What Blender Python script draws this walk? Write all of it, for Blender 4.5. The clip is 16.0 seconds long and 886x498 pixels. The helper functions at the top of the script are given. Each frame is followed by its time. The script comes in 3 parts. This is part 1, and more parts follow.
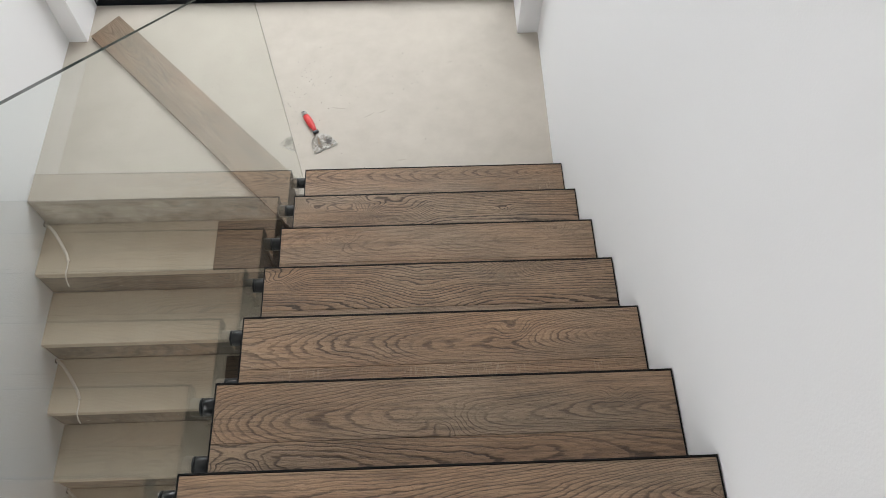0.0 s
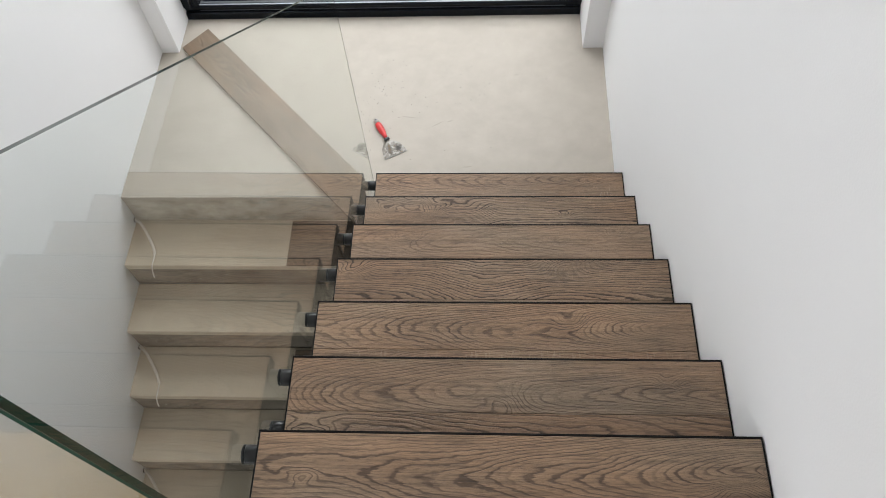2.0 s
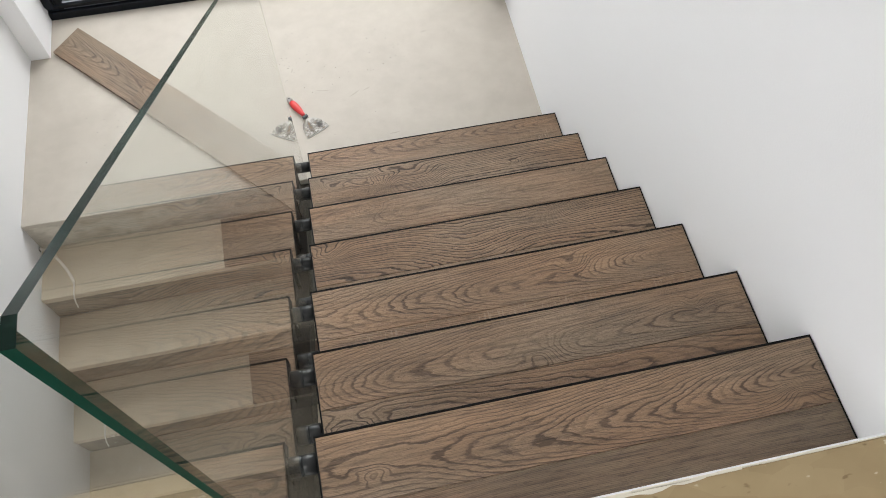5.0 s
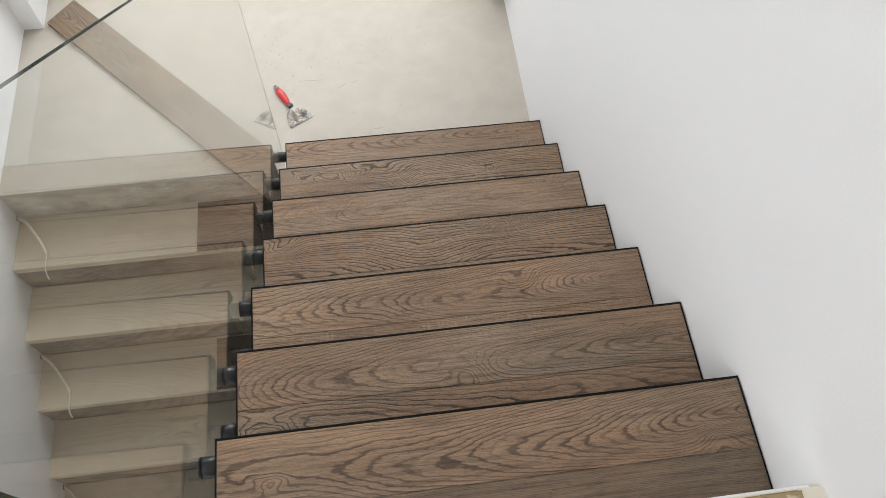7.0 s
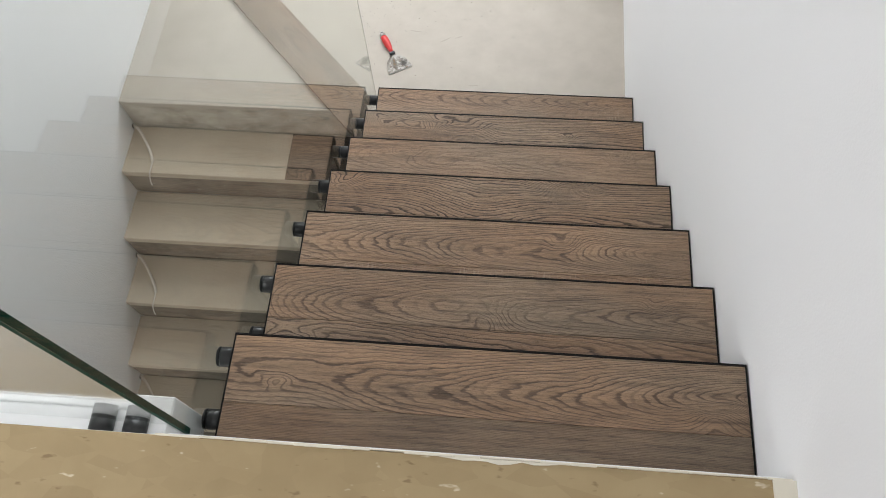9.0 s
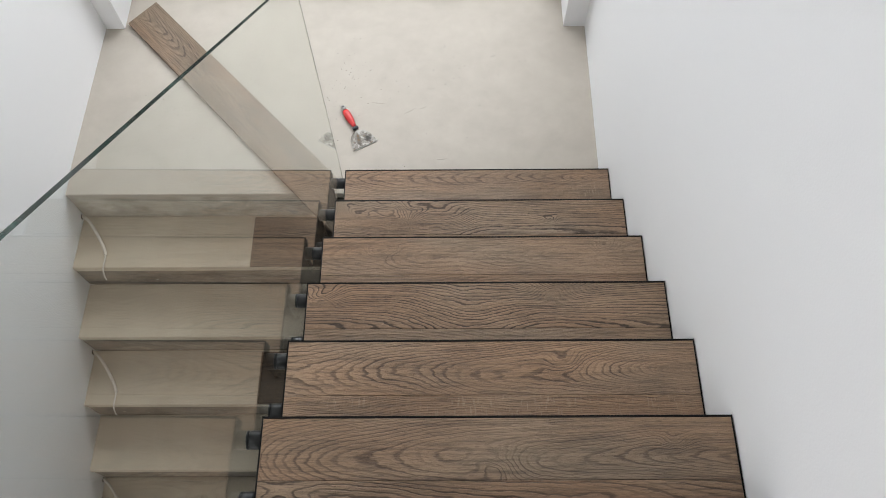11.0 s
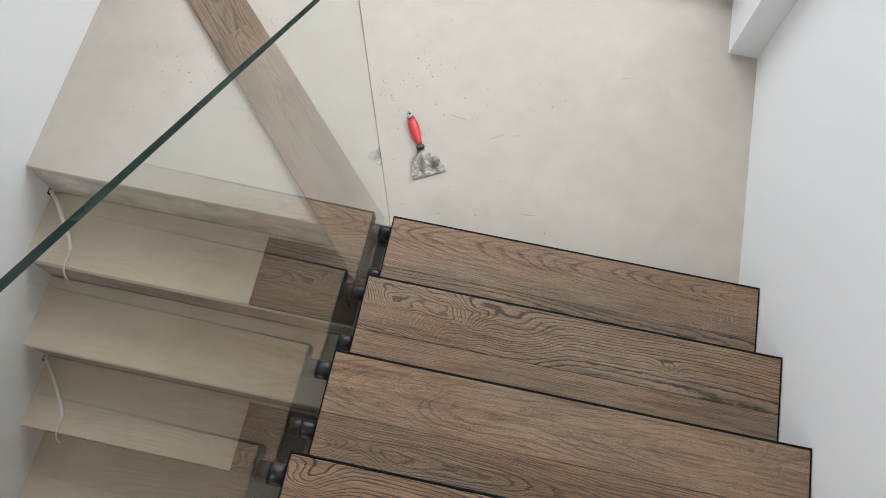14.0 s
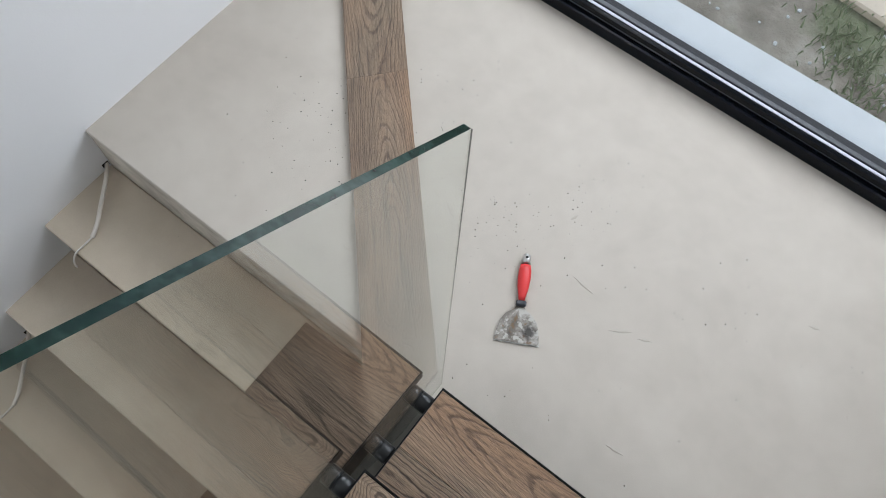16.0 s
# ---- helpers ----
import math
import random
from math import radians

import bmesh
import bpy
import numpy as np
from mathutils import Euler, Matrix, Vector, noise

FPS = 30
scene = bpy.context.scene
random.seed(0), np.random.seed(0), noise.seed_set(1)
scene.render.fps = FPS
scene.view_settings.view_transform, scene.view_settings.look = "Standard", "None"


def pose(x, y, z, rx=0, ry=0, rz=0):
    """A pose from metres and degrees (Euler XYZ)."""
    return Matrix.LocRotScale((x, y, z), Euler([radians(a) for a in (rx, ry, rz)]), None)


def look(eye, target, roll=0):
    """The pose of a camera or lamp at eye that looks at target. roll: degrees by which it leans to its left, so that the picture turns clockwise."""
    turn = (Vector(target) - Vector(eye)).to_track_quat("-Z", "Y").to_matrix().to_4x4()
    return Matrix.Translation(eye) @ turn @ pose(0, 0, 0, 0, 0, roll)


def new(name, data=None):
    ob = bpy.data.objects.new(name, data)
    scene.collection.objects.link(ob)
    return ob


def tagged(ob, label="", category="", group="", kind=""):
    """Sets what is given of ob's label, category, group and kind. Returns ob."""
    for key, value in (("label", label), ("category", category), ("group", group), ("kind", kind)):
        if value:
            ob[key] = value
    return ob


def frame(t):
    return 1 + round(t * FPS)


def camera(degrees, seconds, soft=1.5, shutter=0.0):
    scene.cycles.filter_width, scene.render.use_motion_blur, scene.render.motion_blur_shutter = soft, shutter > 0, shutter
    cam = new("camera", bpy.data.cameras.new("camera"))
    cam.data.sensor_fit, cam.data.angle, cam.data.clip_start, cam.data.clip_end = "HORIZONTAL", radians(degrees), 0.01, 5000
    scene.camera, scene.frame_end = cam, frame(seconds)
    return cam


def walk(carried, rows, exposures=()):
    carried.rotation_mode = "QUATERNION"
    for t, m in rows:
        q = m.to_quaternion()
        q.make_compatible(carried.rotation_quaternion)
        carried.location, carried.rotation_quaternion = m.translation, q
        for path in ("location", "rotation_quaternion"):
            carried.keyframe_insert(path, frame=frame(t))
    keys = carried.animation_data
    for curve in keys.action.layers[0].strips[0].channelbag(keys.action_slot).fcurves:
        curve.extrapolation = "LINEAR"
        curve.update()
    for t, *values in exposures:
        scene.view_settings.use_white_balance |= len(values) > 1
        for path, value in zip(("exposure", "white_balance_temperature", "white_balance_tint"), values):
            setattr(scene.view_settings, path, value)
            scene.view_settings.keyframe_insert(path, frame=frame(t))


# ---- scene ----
cam = camera(60.4, 16.0, soft=0.9)
# seconds, eye, target, roll
PATH = [
    (0, (0.465, -1.779, 2.74), (0.519, -0.823, 0.983), 1.2),
    (0.5, (0.377, -1.867, 2.774), (0.415, -0.91, 1.019), -0.5),
    (1, (0.399, -1.918, 2.808), (0.387, -0.913, 1.078), 0.2),
    (1.5, (0.446, -1.91, 2.818), (0.365, -0.898, 1.094), -3.4),
    (2, (0.456, -1.909, 2.818), (0.352, -0.906, 1.091), -5.0),
    (2.5, (0.367, -1.885, 2.795), (0.307, -0.873, 1.071), -4.7),
    (2.8, (0.179, -1.868, 2.769), (0.226, -0.806, 1.075), -4.5),
    (3, (0.062, -1.864, 2.769), (0.205, -0.878, 1.035), -2.3),
    (3.3, (-0.014, -1.864, 2.747), (0.2, -0.964, 0.974), 4.1),
    (3.5, (-0.046, -1.865, 2.745), (0.181, -0.974, 0.969), 6.4),
    (4, (-0.054, -1.86, 2.759), (0.158, -0.94, 0.996), 5.4),
    (4.5, (-0.043, -1.857, 2.752), (0.171, -0.93, 0.993), 2.6),
    (5, (0.136, -1.85, 2.734), (0.352, -0.943, 0.964), 1.6),
    (5.2, (0.234, -1.844, 2.747), (0.428, -0.941, 0.973), 1.2),
    (7.3, (0.337, -1.829, 2.725), (0.499, -0.94, 0.941), 3.3),
    (7.5, (0.328, -1.832, 2.727), (0.5, -0.957, 0.937), 3.9),
    (8, (0.35, -1.86, 2.714), (0.504, -1.053, 0.89), 6.1),
    (8.2, (0.405, -1.92, 2.732), (0.476, -1.125, 0.899), 5.7),
    (10.3, (0.545, -1.92, 2.752), (0.342, -0.979, 0.999), -7.1),
    (10.5, (0.484, -1.788, 2.743), (0.355, -0.853, 0.979), -5.1),
    (11, (0.397, -1.61, 2.756), (0.39, -0.733, 0.958), -0.7),
    (11.5, (0.434, -1.496, 2.728), (0.424, -0.643, 0.92), 2.1),
    (12, (0.457, -1.373, 2.716), (0.384, -0.537, 0.901), 1.9),
    (12.5, (0.374, -1.188, 2.544), (0.336, -0.357, 0.725), 3.9),
    (12.8, (0.36, -1.124, 2.493), (0.359, -0.335, 0.655), 9.5),
    (13, (0.374, -1.051, 2.402), (0.33, -0.287, 0.555), 11.0),
    (13.2, (0.419, -1.006, 2.313), (0.313, -0.24, 0.469), 9.1),
    (13.5, (0.421, -0.942, 2.318), (0.313, -0.217, 0.457), 7.7),
    (13.8, (0.353, -0.87, 2.226), (0.235, -0.152, 0.363), 3.4),
    (14, (0.278, -0.806, 2.186), (0.166, -0.119, 0.311), 2.6),
    (14.3, (0.215, -0.748, 2.17), (0.121, -0.101, 0.28), 4.9),
    (14.5, (0.193, -0.697, 2.141), (0.11, -0.077, 0.241), 8.5),
    (14.8, (0.234, -0.627, 2.026), (0.082, -0.016, 0.128), 8.2),
    (15, (0.277, -0.559, 1.969), (0.058, 0.027, 0.069), 5.6),
    (15.3, (0.289, -0.513, 1.962), (-0.022, 0.089, 0.08), 1.8),
    (15.5, (0.268, -0.433, 1.904), (-0.089, 0.18, 0.033), -0.7),
    (16, (0.172, -0.31, 1.794), (-0.248, 0.335, -0.052), 4.8),
]
# seconds, stops, kelvin, tint
EXPOSURE = [(0.0, 0.02, 6760, 10), (0.5, 0.07, 6760, 10), (2.0, 0.09, 6720, 10), (3.0, 0.04, 6660, 10), (3.5, 0.14, 6640, 10), (4.0, 0.15, 6660, 10),
            (5.0, 0.20, 6780, 10), (8.0, 0.16, 6780, 10), (10.5, 0.04, 6640, 10), (11.0, 0.08, 6640, 10), (12.5, -0.02, 6620, 10),
            (14.5, 0.08, 6560, 10), (15.5, 0.06, 6400, 10), (16.0, -0.09, 6240, 10)]
walk(cam, [(t, look(eye, target, roll)) for t, eye, target, roll in PATH], EXPOSURE)

# ---- light: an overcast day outside one tall window, plus added fill lamps ----
world = bpy.data.worlds.new("overcast_sky")
scene.world = world
world.use_nodes = True
wn = world.node_tree
sky = wn.nodes.new("ShaderNodeTexSky")
sky.sky_type, sky.sun_disc = "NISHITA", False
sky.sun_elevation, sky.sun_rotation = radians(50), radians(153)
sky.air_density, sky.dust_density = 1.0, 3.0
wn.links.new(sky.outputs[0], wn.nodes["Background"].inputs[0])
wn.nodes["Background"].inputs[1].default_value = 0.12

sun_data = bpy.data.lights.new("sun", "SUN")
sun_data.energy, sun_data.angle, sun_data.color = 0.6, radians(20), (1.0, 0.96, 0.9)
sun = new("sun", sun_data)
sun.matrix_world = look((3, -6, 8), (0, 0, 0))

SKY_LIGHT = 84.0
day_data = bpy.data.lights.new("window_daylight", "AREA")
day_data.shape, day_data.size, day_data.size_y = "RECTANGLE", 3.2, 2.2
day_data.energy, day_data.color = SKY_LIGHT, (0.94, 0.97, 1.0)
day = new("window_daylight", day_data)
day.matrix_world = look((0.10, 2.55, 2.15), (-0.10, 0.0, 0.85))
# Added lamp behind an unseen opening, to brighten the upper hall and treads.
hall_data = bpy.data.lights.new("hall_fill_light", "AREA")
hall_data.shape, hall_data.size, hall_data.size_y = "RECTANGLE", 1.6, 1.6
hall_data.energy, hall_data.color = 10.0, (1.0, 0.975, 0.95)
hall = new("hall_fill_light", hall_data)
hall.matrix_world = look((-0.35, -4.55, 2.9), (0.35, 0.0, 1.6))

# Fill lamp at an added, unseen gap in the left wall; brightens tread ends.
side_data = bpy.data.lights.new("side_fill_light", "AREA")
side_data.shape, side_data.size, side_data.size_y = "RECTANGLE", 1.1, 1.5
side_data.energy, side_data.color = 17.0, (0.98, 0.985, 1.0)
side = new("side_fill_light", side_data)
side.matrix_world = look((-1.36, -2.43, 2.72), (0.3, -1.2, 1.3))

# Unseen lamp added to lift the risers and left wall beside the steps.
cellar_data = bpy.data.lights.new("lower_fill_light", "AREA")
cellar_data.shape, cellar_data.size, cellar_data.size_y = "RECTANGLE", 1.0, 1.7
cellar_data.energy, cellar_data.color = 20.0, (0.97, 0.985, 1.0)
cellar = new("lower_fill_light", cellar_data)
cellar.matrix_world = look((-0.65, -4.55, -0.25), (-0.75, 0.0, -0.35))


# ---- materials ----
def nodes_of(name):
    m = bpy.data.materials.new(name)
    m.use_nodes = True
    t = m.node_tree
    return m, t, t.nodes["Principled BSDF"]


def node(t, kind, **inputs):
    n = t.nodes.new("ShaderNode" + kind)
    for k, v in inputs.items():
        key = int(k[1:]) if k[0] == "i" and k[1:].isdigit() else k.replace("_", " ")
        if isinstance(v, bpy.types.NodeSocket):
            t.links.new(v, n.inputs[key])
        else:
            n.inputs[key].default_value = v
    return n


def maths(t, op, a, b=0.0, c=0.0):
    n = t.nodes.new("ShaderNodeMath")
    n.operation = op
    for i, v in enumerate((a, b, c)):
        if isinstance(v, bpy.types.NodeSocket):
            t.links.new(v, n.inputs[i])
        else:
            n.inputs[i].default_value = v
    return n.outputs[0]


def ramp(t, fac, *stops):
    n = t.nodes.new("ShaderNodeValToRGB")
    t.links.new(fac, n.inputs[0])
    while len(n.color_ramp.elements) < len(stops):
        n.color_ramp.elements.new(0.5)
    for e, (p, c) in zip(n.color_ramp.elements, stops):
        e.position, e.color = p, (*c, 1) if len(c) == 3 else c
    return n.outputs[0]


def grey(v):
    return (v, v, v)


def mixed(t, fac, a, b, blend="MIX"):
    n = t.nodes.new("ShaderNodeMix")
    n.data_type, n.blend_type = "RGBA", blend
    for i, v in ((0, fac), (6, a), (7, b)):
        if isinstance(v, bpy.types.NodeSocket):
            t.links.new(v, n.inputs[i])
        else:
            n.inputs[i].default_value = v if i == 0 else (*v, 1)
    return n.outputs[2]


def bumped(t, bsdf, height, strength, distance):
    n = node(t, "Bump", Strength=strength, Distance=distance, Height=height)
    t.links.new(n.outputs[0], bsdf.inputs["Normal"])


def coords(t, scale=(1, 1, 1), own=False):
    c = t.nodes.new("ShaderNodeTexCoord")
    v = c.outputs["Object"]
    if not own:
        v = t.nodes.new("ShaderNodeNewGeometry").outputs["Position"]
    m = node(t, "Mapping", Vector=v, Scale=scale)
    return m.outputs[0]


def oak(name, seed, depths, heart=0.0, spacing=0.0062, wobble=0.02, rings=0.62, bare=0.34, knots=(), flecks=None, tone=1.0, warm=0.5, bend=1.0):
    """Brushed flat-sawn oak along local x: a plane that lies depths[0] from the log's heart at one end and depths[1] at the other."""
    m, t, b = nodes_of(name)
    c = t.nodes.new("ShaderNodeTexCoord").outputs["Object"]
    base = node(t, "Mapping", Vector=c, Location=(1.7 * seed, 0.9 * seed, 0.3 * seed)).outputs[0]
    sep = node(t, "SeparateXYZ", i0=c)
    x, y = sep.outputs[0], sep.outputs[1]

    def grain(scale, detail=2.0, rough=0.5):
        return node(t, "TexNoise", Vector=node(t, "Mapping", Vector=base, Scale=scale).outputs[0], Scale=1.0, Detail=detail, Roughness=rough).outputs[0]

    def about(v, amount):
        return maths(t, "MULTIPLY", maths(t, "SUBTRACT", v, 0.5), amount)
    middle = maths(t, "ADD", about(grain((1.5, 0.01, 0.01), 1.0), 0.07), heart)
    across = maths(t, "SUBTRACT", y, middle)
    along = maths(t, "POWER", maths(t, "MAXIMUM", maths(t, "ADD", x, 0.52), 0.001), bend)
    depth = maths(t, "MULTIPLY_ADD", along, depths[1] - depths[0], depths[0])
    depth = maths(t, "ADD", depth, about(grain((2.6, 6.0, 0.5), 1.5), 2.0 * wobble))
    ring_r = maths(t, "SQRT", maths(t, "ADD", maths(t, "MULTIPLY", across, across), maths(t, "MULTIPLY", depth, depth)))
    h = maths(t, "MULTIPLY", ring_r, 1.70 / spacing)
    h = maths(t, "ADD", h, about(grain((7, 26, 3), 2.0, 0.55), 90.0 * wobble))
    h = maths(t, "ADD", h, about(grain((45, 150, 30), 1.0), 0.55))
    for kx, ky, size, turns in knots:
        wx, wy = about(grain((8, 20, 3), 1.0), 0.07), about(grain((9, 15, 5), 1.0), 0.040)
        dx = maths(t, "DIVIDE", maths(t, "SUBTRACT", maths(t, "ADD", x, wx), kx), size * 1.7)
        dy = maths(t, "DIVIDE", maths(t, "SUBTRACT", maths(t, "ADD", y, wy), ky), size)
        r2 = maths(t, "ADD", maths(t, "MULTIPLY", dx, dx), maths(t, "MULTIPLY", dy, dy))
        h = maths(t, "MULTIPLY_ADD", maths(t, "EXPONENT", maths(t, "MULTIPLY", r2, -1.0)), 1.25 * turns, h)
    saw = maths(t, "FRACT", h)
    ring = ramp(t, saw, (0.0, grey(1.0)), (0.10, grey(0.95)), (0.24, grey(0.22)), (0.5, grey(0.0)), (0.84, grey(0.05)), (0.94, grey(0.95)), (1.0, grey(1.0)))
    thin = ramp(t, maths(t, "FRACT", maths(t, "MULTIPLY", h, 2.0)), (0.0, grey(1.0)), (0.25, grey(0.1)), (0.8, grey(0.0)), (1.0, grey(1.0)))
    # some years are bold and some faint, and the figure fades over the board
    bold = node(t, "TexNoise", Vector=node(t, "CombineXYZ", i0=maths(t, "MULTIPLY", h, 0.55)).outputs[0], Scale=1.0, Detail=1.0)
    ringed = maths(t, "MULTIPLY", ring, ramp(t, bold.outputs[0], (0.36, grey(0.42)), (0.56, grey(1.0))))
    steep = maths(t, "DIVIDE", maths(t, "ABSOLUTE", across), maths(t, "ADD", ring_r, 0.004))
    ringed = maths(t, "MULTIPLY", ringed, maths(t, "MULTIPLY_ADD", steep, -0.18, 1.0))
    ringed = maths(t, "MULTIPLY", ringed, ramp(t, grain((2.2, 10, 5), 3.0, 0.6), (bare, grey(0.35)), (bare + 0.18, grey(1.0))))
    ringed = maths(t, "MAXIMUM", ringed, maths(t, "MULTIPLY", thin, 0.18))
    pore = ramp(t, grain((48, 800, 60), 2.0, 0.6), (0.33, grey(1.0)), (0.49, grey(0.0)))
    fibre = grain((9, 300, 40), 3.0, 0.6)
    cloud = grain((2.3, 7, 4), 3.0, 0.55)
    streak = ramp(t, grain((7, 140, 20), 3.0, 0.7), (0.34, grey(0.64)), (0.5, grey(1.0)), (0.66, grey(1.15)))
    light = tuple(v * tone for v in (0.412, 0.288, 0.192))
    mid = tuple(v * tone for v in (0.238, 0.156, 0.099))
    dark = (0.044, 0.028, 0.019)
    col = mixed(t, ramp(t, cloud, (0.30, grey(0.0)), (0.70, grey(1.0))), mid, light)
    col = mixed(t, 0.35, col, mixed(t, fibre, tuple(0.6 * v for v in mid), tuple(1.3 * v for v in light)))
    hue = maths(t, "ADD", grain((1.7, 5, 2), 2.0), warm - 0.5)
    col = mixed(t, 1.0, col, ramp(t, hue, (0.34, (0.93, 0.985, 1.02)), (0.66, (1.09, 0.985, 0.90))), "MULTIPLY")
    col = mixed(t, maths(t, "MINIMUM", maths(t, "MULTIPLY", ringed, 1.12 * rings), 0.92), col, dark)
    col = mixed(t, maths(t, "MULTIPLY", pore, 0.46), col, dark)
    col = mixed(t, 1.0, col, streak, "MULTIPLY")
    if flecks:                       # pale rays across the grain near one end
        fleck = ramp(t, grain((170, 34, 6), 2.0), (0.57, grey(0.0)), (0.66, grey(0.45)))
        place = ramp(t, maths(t, "ADD", x, 0.5), (flecks[0], grey(0.0)), (flecks[0] + 0.06, grey(1.0)), (flecks[1], grey(1.0)), (flecks[1] + 0.04, grey(0.0)))
        col = mixed(t, maths(t, "MULTIPLY", maths(t, "MULTIPLY", fleck, place), ramp(t, cloud, (0.4, grey(0.2)), (0.55, grey(1.0)))), col, (0.46, 0.34, 0.24))
    t.links.new(col, b.inputs["Base Color"])
    t.links.new(maths(t, "MULTIPLY_ADD", ringed, 0.15, 0.44), b.inputs["Roughness"])
    b.inputs["Specular IOR Level"].default_value = 0.42
    height = maths(t, "MULTIPLY_ADD", ringed, -1.0, maths(t, "MULTIPLY", pore, -0.6))
    bumped(t, b, height, 0.7, 0.0012)
    return m


def plaster(name, colour, bump=0.15):
    m, t, b = nodes_of(name)
    p = coords(t)
    big = node(t, "TexNoise", Vector=p, Scale=1.1, Detail=3.0)
    col = mixed(t, big.outputs[0], tuple(0.965 * v for v in colour), colour)
    t.links.new(col, b.inputs["Base Color"])
    b.inputs["Roughness"].default_value = 0.75
    b.inputs["Specular IOR Level"].default_value = 0.25
    small = node(t, "TexNoise", Vector=p, Scale=190.0, Detail=3.0)
    wave = node(t, "TexNoise", Vector=p, Scale=7.0, Detail=1.0)
    bumped(t, b, maths(t, "MULTIPLY_ADD", wave.outputs[0], 3.0, small.outputs[0]), bump, 0.002)
    return m


def screed(name, colour, stain):
    m, t, b = nodes_of(name)
    p = coords(t)
    big = node(t, "TexNoise", Vector=p, Scale=2.6, Detail=5.0, Roughness=0.6, Distortion=0.6)
    mid = node(t, "TexNoise", Vector=p, Scale=11.0, Detail=4.0, Roughness=0.6)
    f = maths(t, "MULTIPLY_ADD", mid.outputs[0], 0.4, maths(t, "MULTIPLY", big.outputs[0], 0.6))
    col = mixed(t, ramp(t, f, (0.36, grey(1.0)), (0.62, grey(0.0))), colour, stain)
    grain = node(t, "TexNoise", Vector=p, Scale=420.0, Detail=2.0)
    col = mixed(t, 0.12, col, mixed(t, grain.outputs[0], grey(0.1), grey(1.0)), "OVERLAY")
    # tiny dark pits
    pits = node(t, "TexVoronoi", Vector=p, Scale=34.0)
    pit = ramp(t, pits.outputs["Distance"], (0.02, grey(1.0)), (0.05, grey(0.0)))
    some = node(t, "TexNoise", Vector=p, Scale=5.0)
    pit = maths(t, "MULTIPLY", pit, ramp(t, some.outputs[0], (0.55, grey(0.0)), (0.64, grey(0.6))))
    col = mixed(t, pit, col, (0.2, 0.18, 0.15))
    t.links.new(col, b.inputs["Base Color"])
    t.links.new(ramp(t, big.outputs[0], (0.3, grey(0.5)), (0.7, grey(0.68))), b.inputs["Roughness"])
    b.inputs["Specular IOR Level"].default_value = 0.3
    bumped(t, b, maths(t, "MULTIPLY_ADD", grain.outputs[0], 0.3, mid.outputs[0]), 0.18, 0.003)
    return m


def raw_concrete(name, tint=(1, 1, 1)):
    m, t, b = nodes_of(name)
    p = coords(t)
    a = node(t, "TexNoise", Vector=node(t, "Mapping", Vector=p, Scale=(7, 7, 9)).outputs[0], Scale=1.0, Detail=6.0, Roughness=0.65, Distortion=0.2)
    col = ramp(t, a.outputs[0], (0.34, (0.34, 0.32, 0.285)), (0.5, (0.50, 0.475, 0.435)), (0.64, (0.64, 0.615, 0.57)))
    col = mixed(t, 1.0, col, tint, "MULTIPLY")
    spots = node(t, "TexNoise", Vector=p, Scale=60.0, Detail=3.0)
    col = mixed(t, ramp(t, spots.outputs[0], (0.66, grey(0.0)), (0.72, grey(0.7))), col, (0.62, 0.6, 0.56))
    t.links.new(col, b.inputs["Base Color"])
    b.inputs["Roughness"].default_value = 0.85
    bumped(t, b, a.outputs[0], 0.5, 0.006)
    return m


def metal(name, colour, rough, metallic=0.0, spec=0.5):
    m, t, b = nodes_of(name)
    p = coords(t)
    n = node(t, "TexNoise", Vector=p, Scale=55.0, Detail=4.0)
    col = mixed(t, n.outputs[0], tuple(0.92 * v for v in colour), tuple(min(1, 1.08 * v) for v in colour))
    t.links.new(col, b.inputs["Base Color"])
    t.links.new(maths(t, "MULTIPLY_ADD", n.outputs[0], 0.06, rough - 0.03), b.inputs["Roughness"])
    b.inputs["Metallic"].default_value = metallic
    b.inputs["Specular IOR Level"].default_value = spec
    return m


def clear_glass(name, tint):
    m, t, b = nodes_of(name)
    b.inputs["Base Color"].default_value = (*tint, 1)
    b.inputs["Transmission Weight"].default_value = 1.0
    b.inputs["Roughness"].default_value = 0.0
    b.inputs["IOR"].default_value = 1.5
    return m


def chipboard(name):
    m, t, b = nodes_of(name)
    p = node(t, "Mapping", Vector=coords(t), Scale=(14, 34, 20)).outputs[0]
    v = node(t, "TexVoronoi", Vector=p, Scale=1.0, Randomness=1.0)
    n = node(t, "TexNoise", Vector=coords(t), Scale=9.0, Detail=5.0, Roughness=0.6)
    sep = node(t, "SeparateColor", Color=v.outputs["Color"])
    col = ramp(t, sep.outputs[0], (0.0, (0.30, 0.21, 0.10)), (0.5, (0.39, 0.28, 0.14)), (1.0, (0.46, 0.35, 0.19)))
    col = mixed(t, 0.75, col, mixed(t, n.outputs[0], (0.30, 0.215, 0.105), (0.45, 0.34, 0.19)))
    d = node(t, "TexNoise", Vector=node(t, "Mapping", Vector=coords(t), Scale=(26, 60, 20)).outputs[0], Scale=1.0, Detail=2.0)
    col = mixed(t, ramp(t, d.outputs[0], (0.26, grey(0.75)), (0.33, grey(0.0))), col, (0.20, 0.13, 0.06))
    col = mixed(t, ramp(t, d.outputs[0], (0.7, grey(0.0)), (0.76, grey(0.7))), col, (0.74, 0.66, 0.5))
    t.links.new(col, b.inputs["Base Color"])
    b.inputs["Roughness"].default_value = 0.6
    bumped(t, b, sep.outputs[0], 0.3, 0.002)
    return m


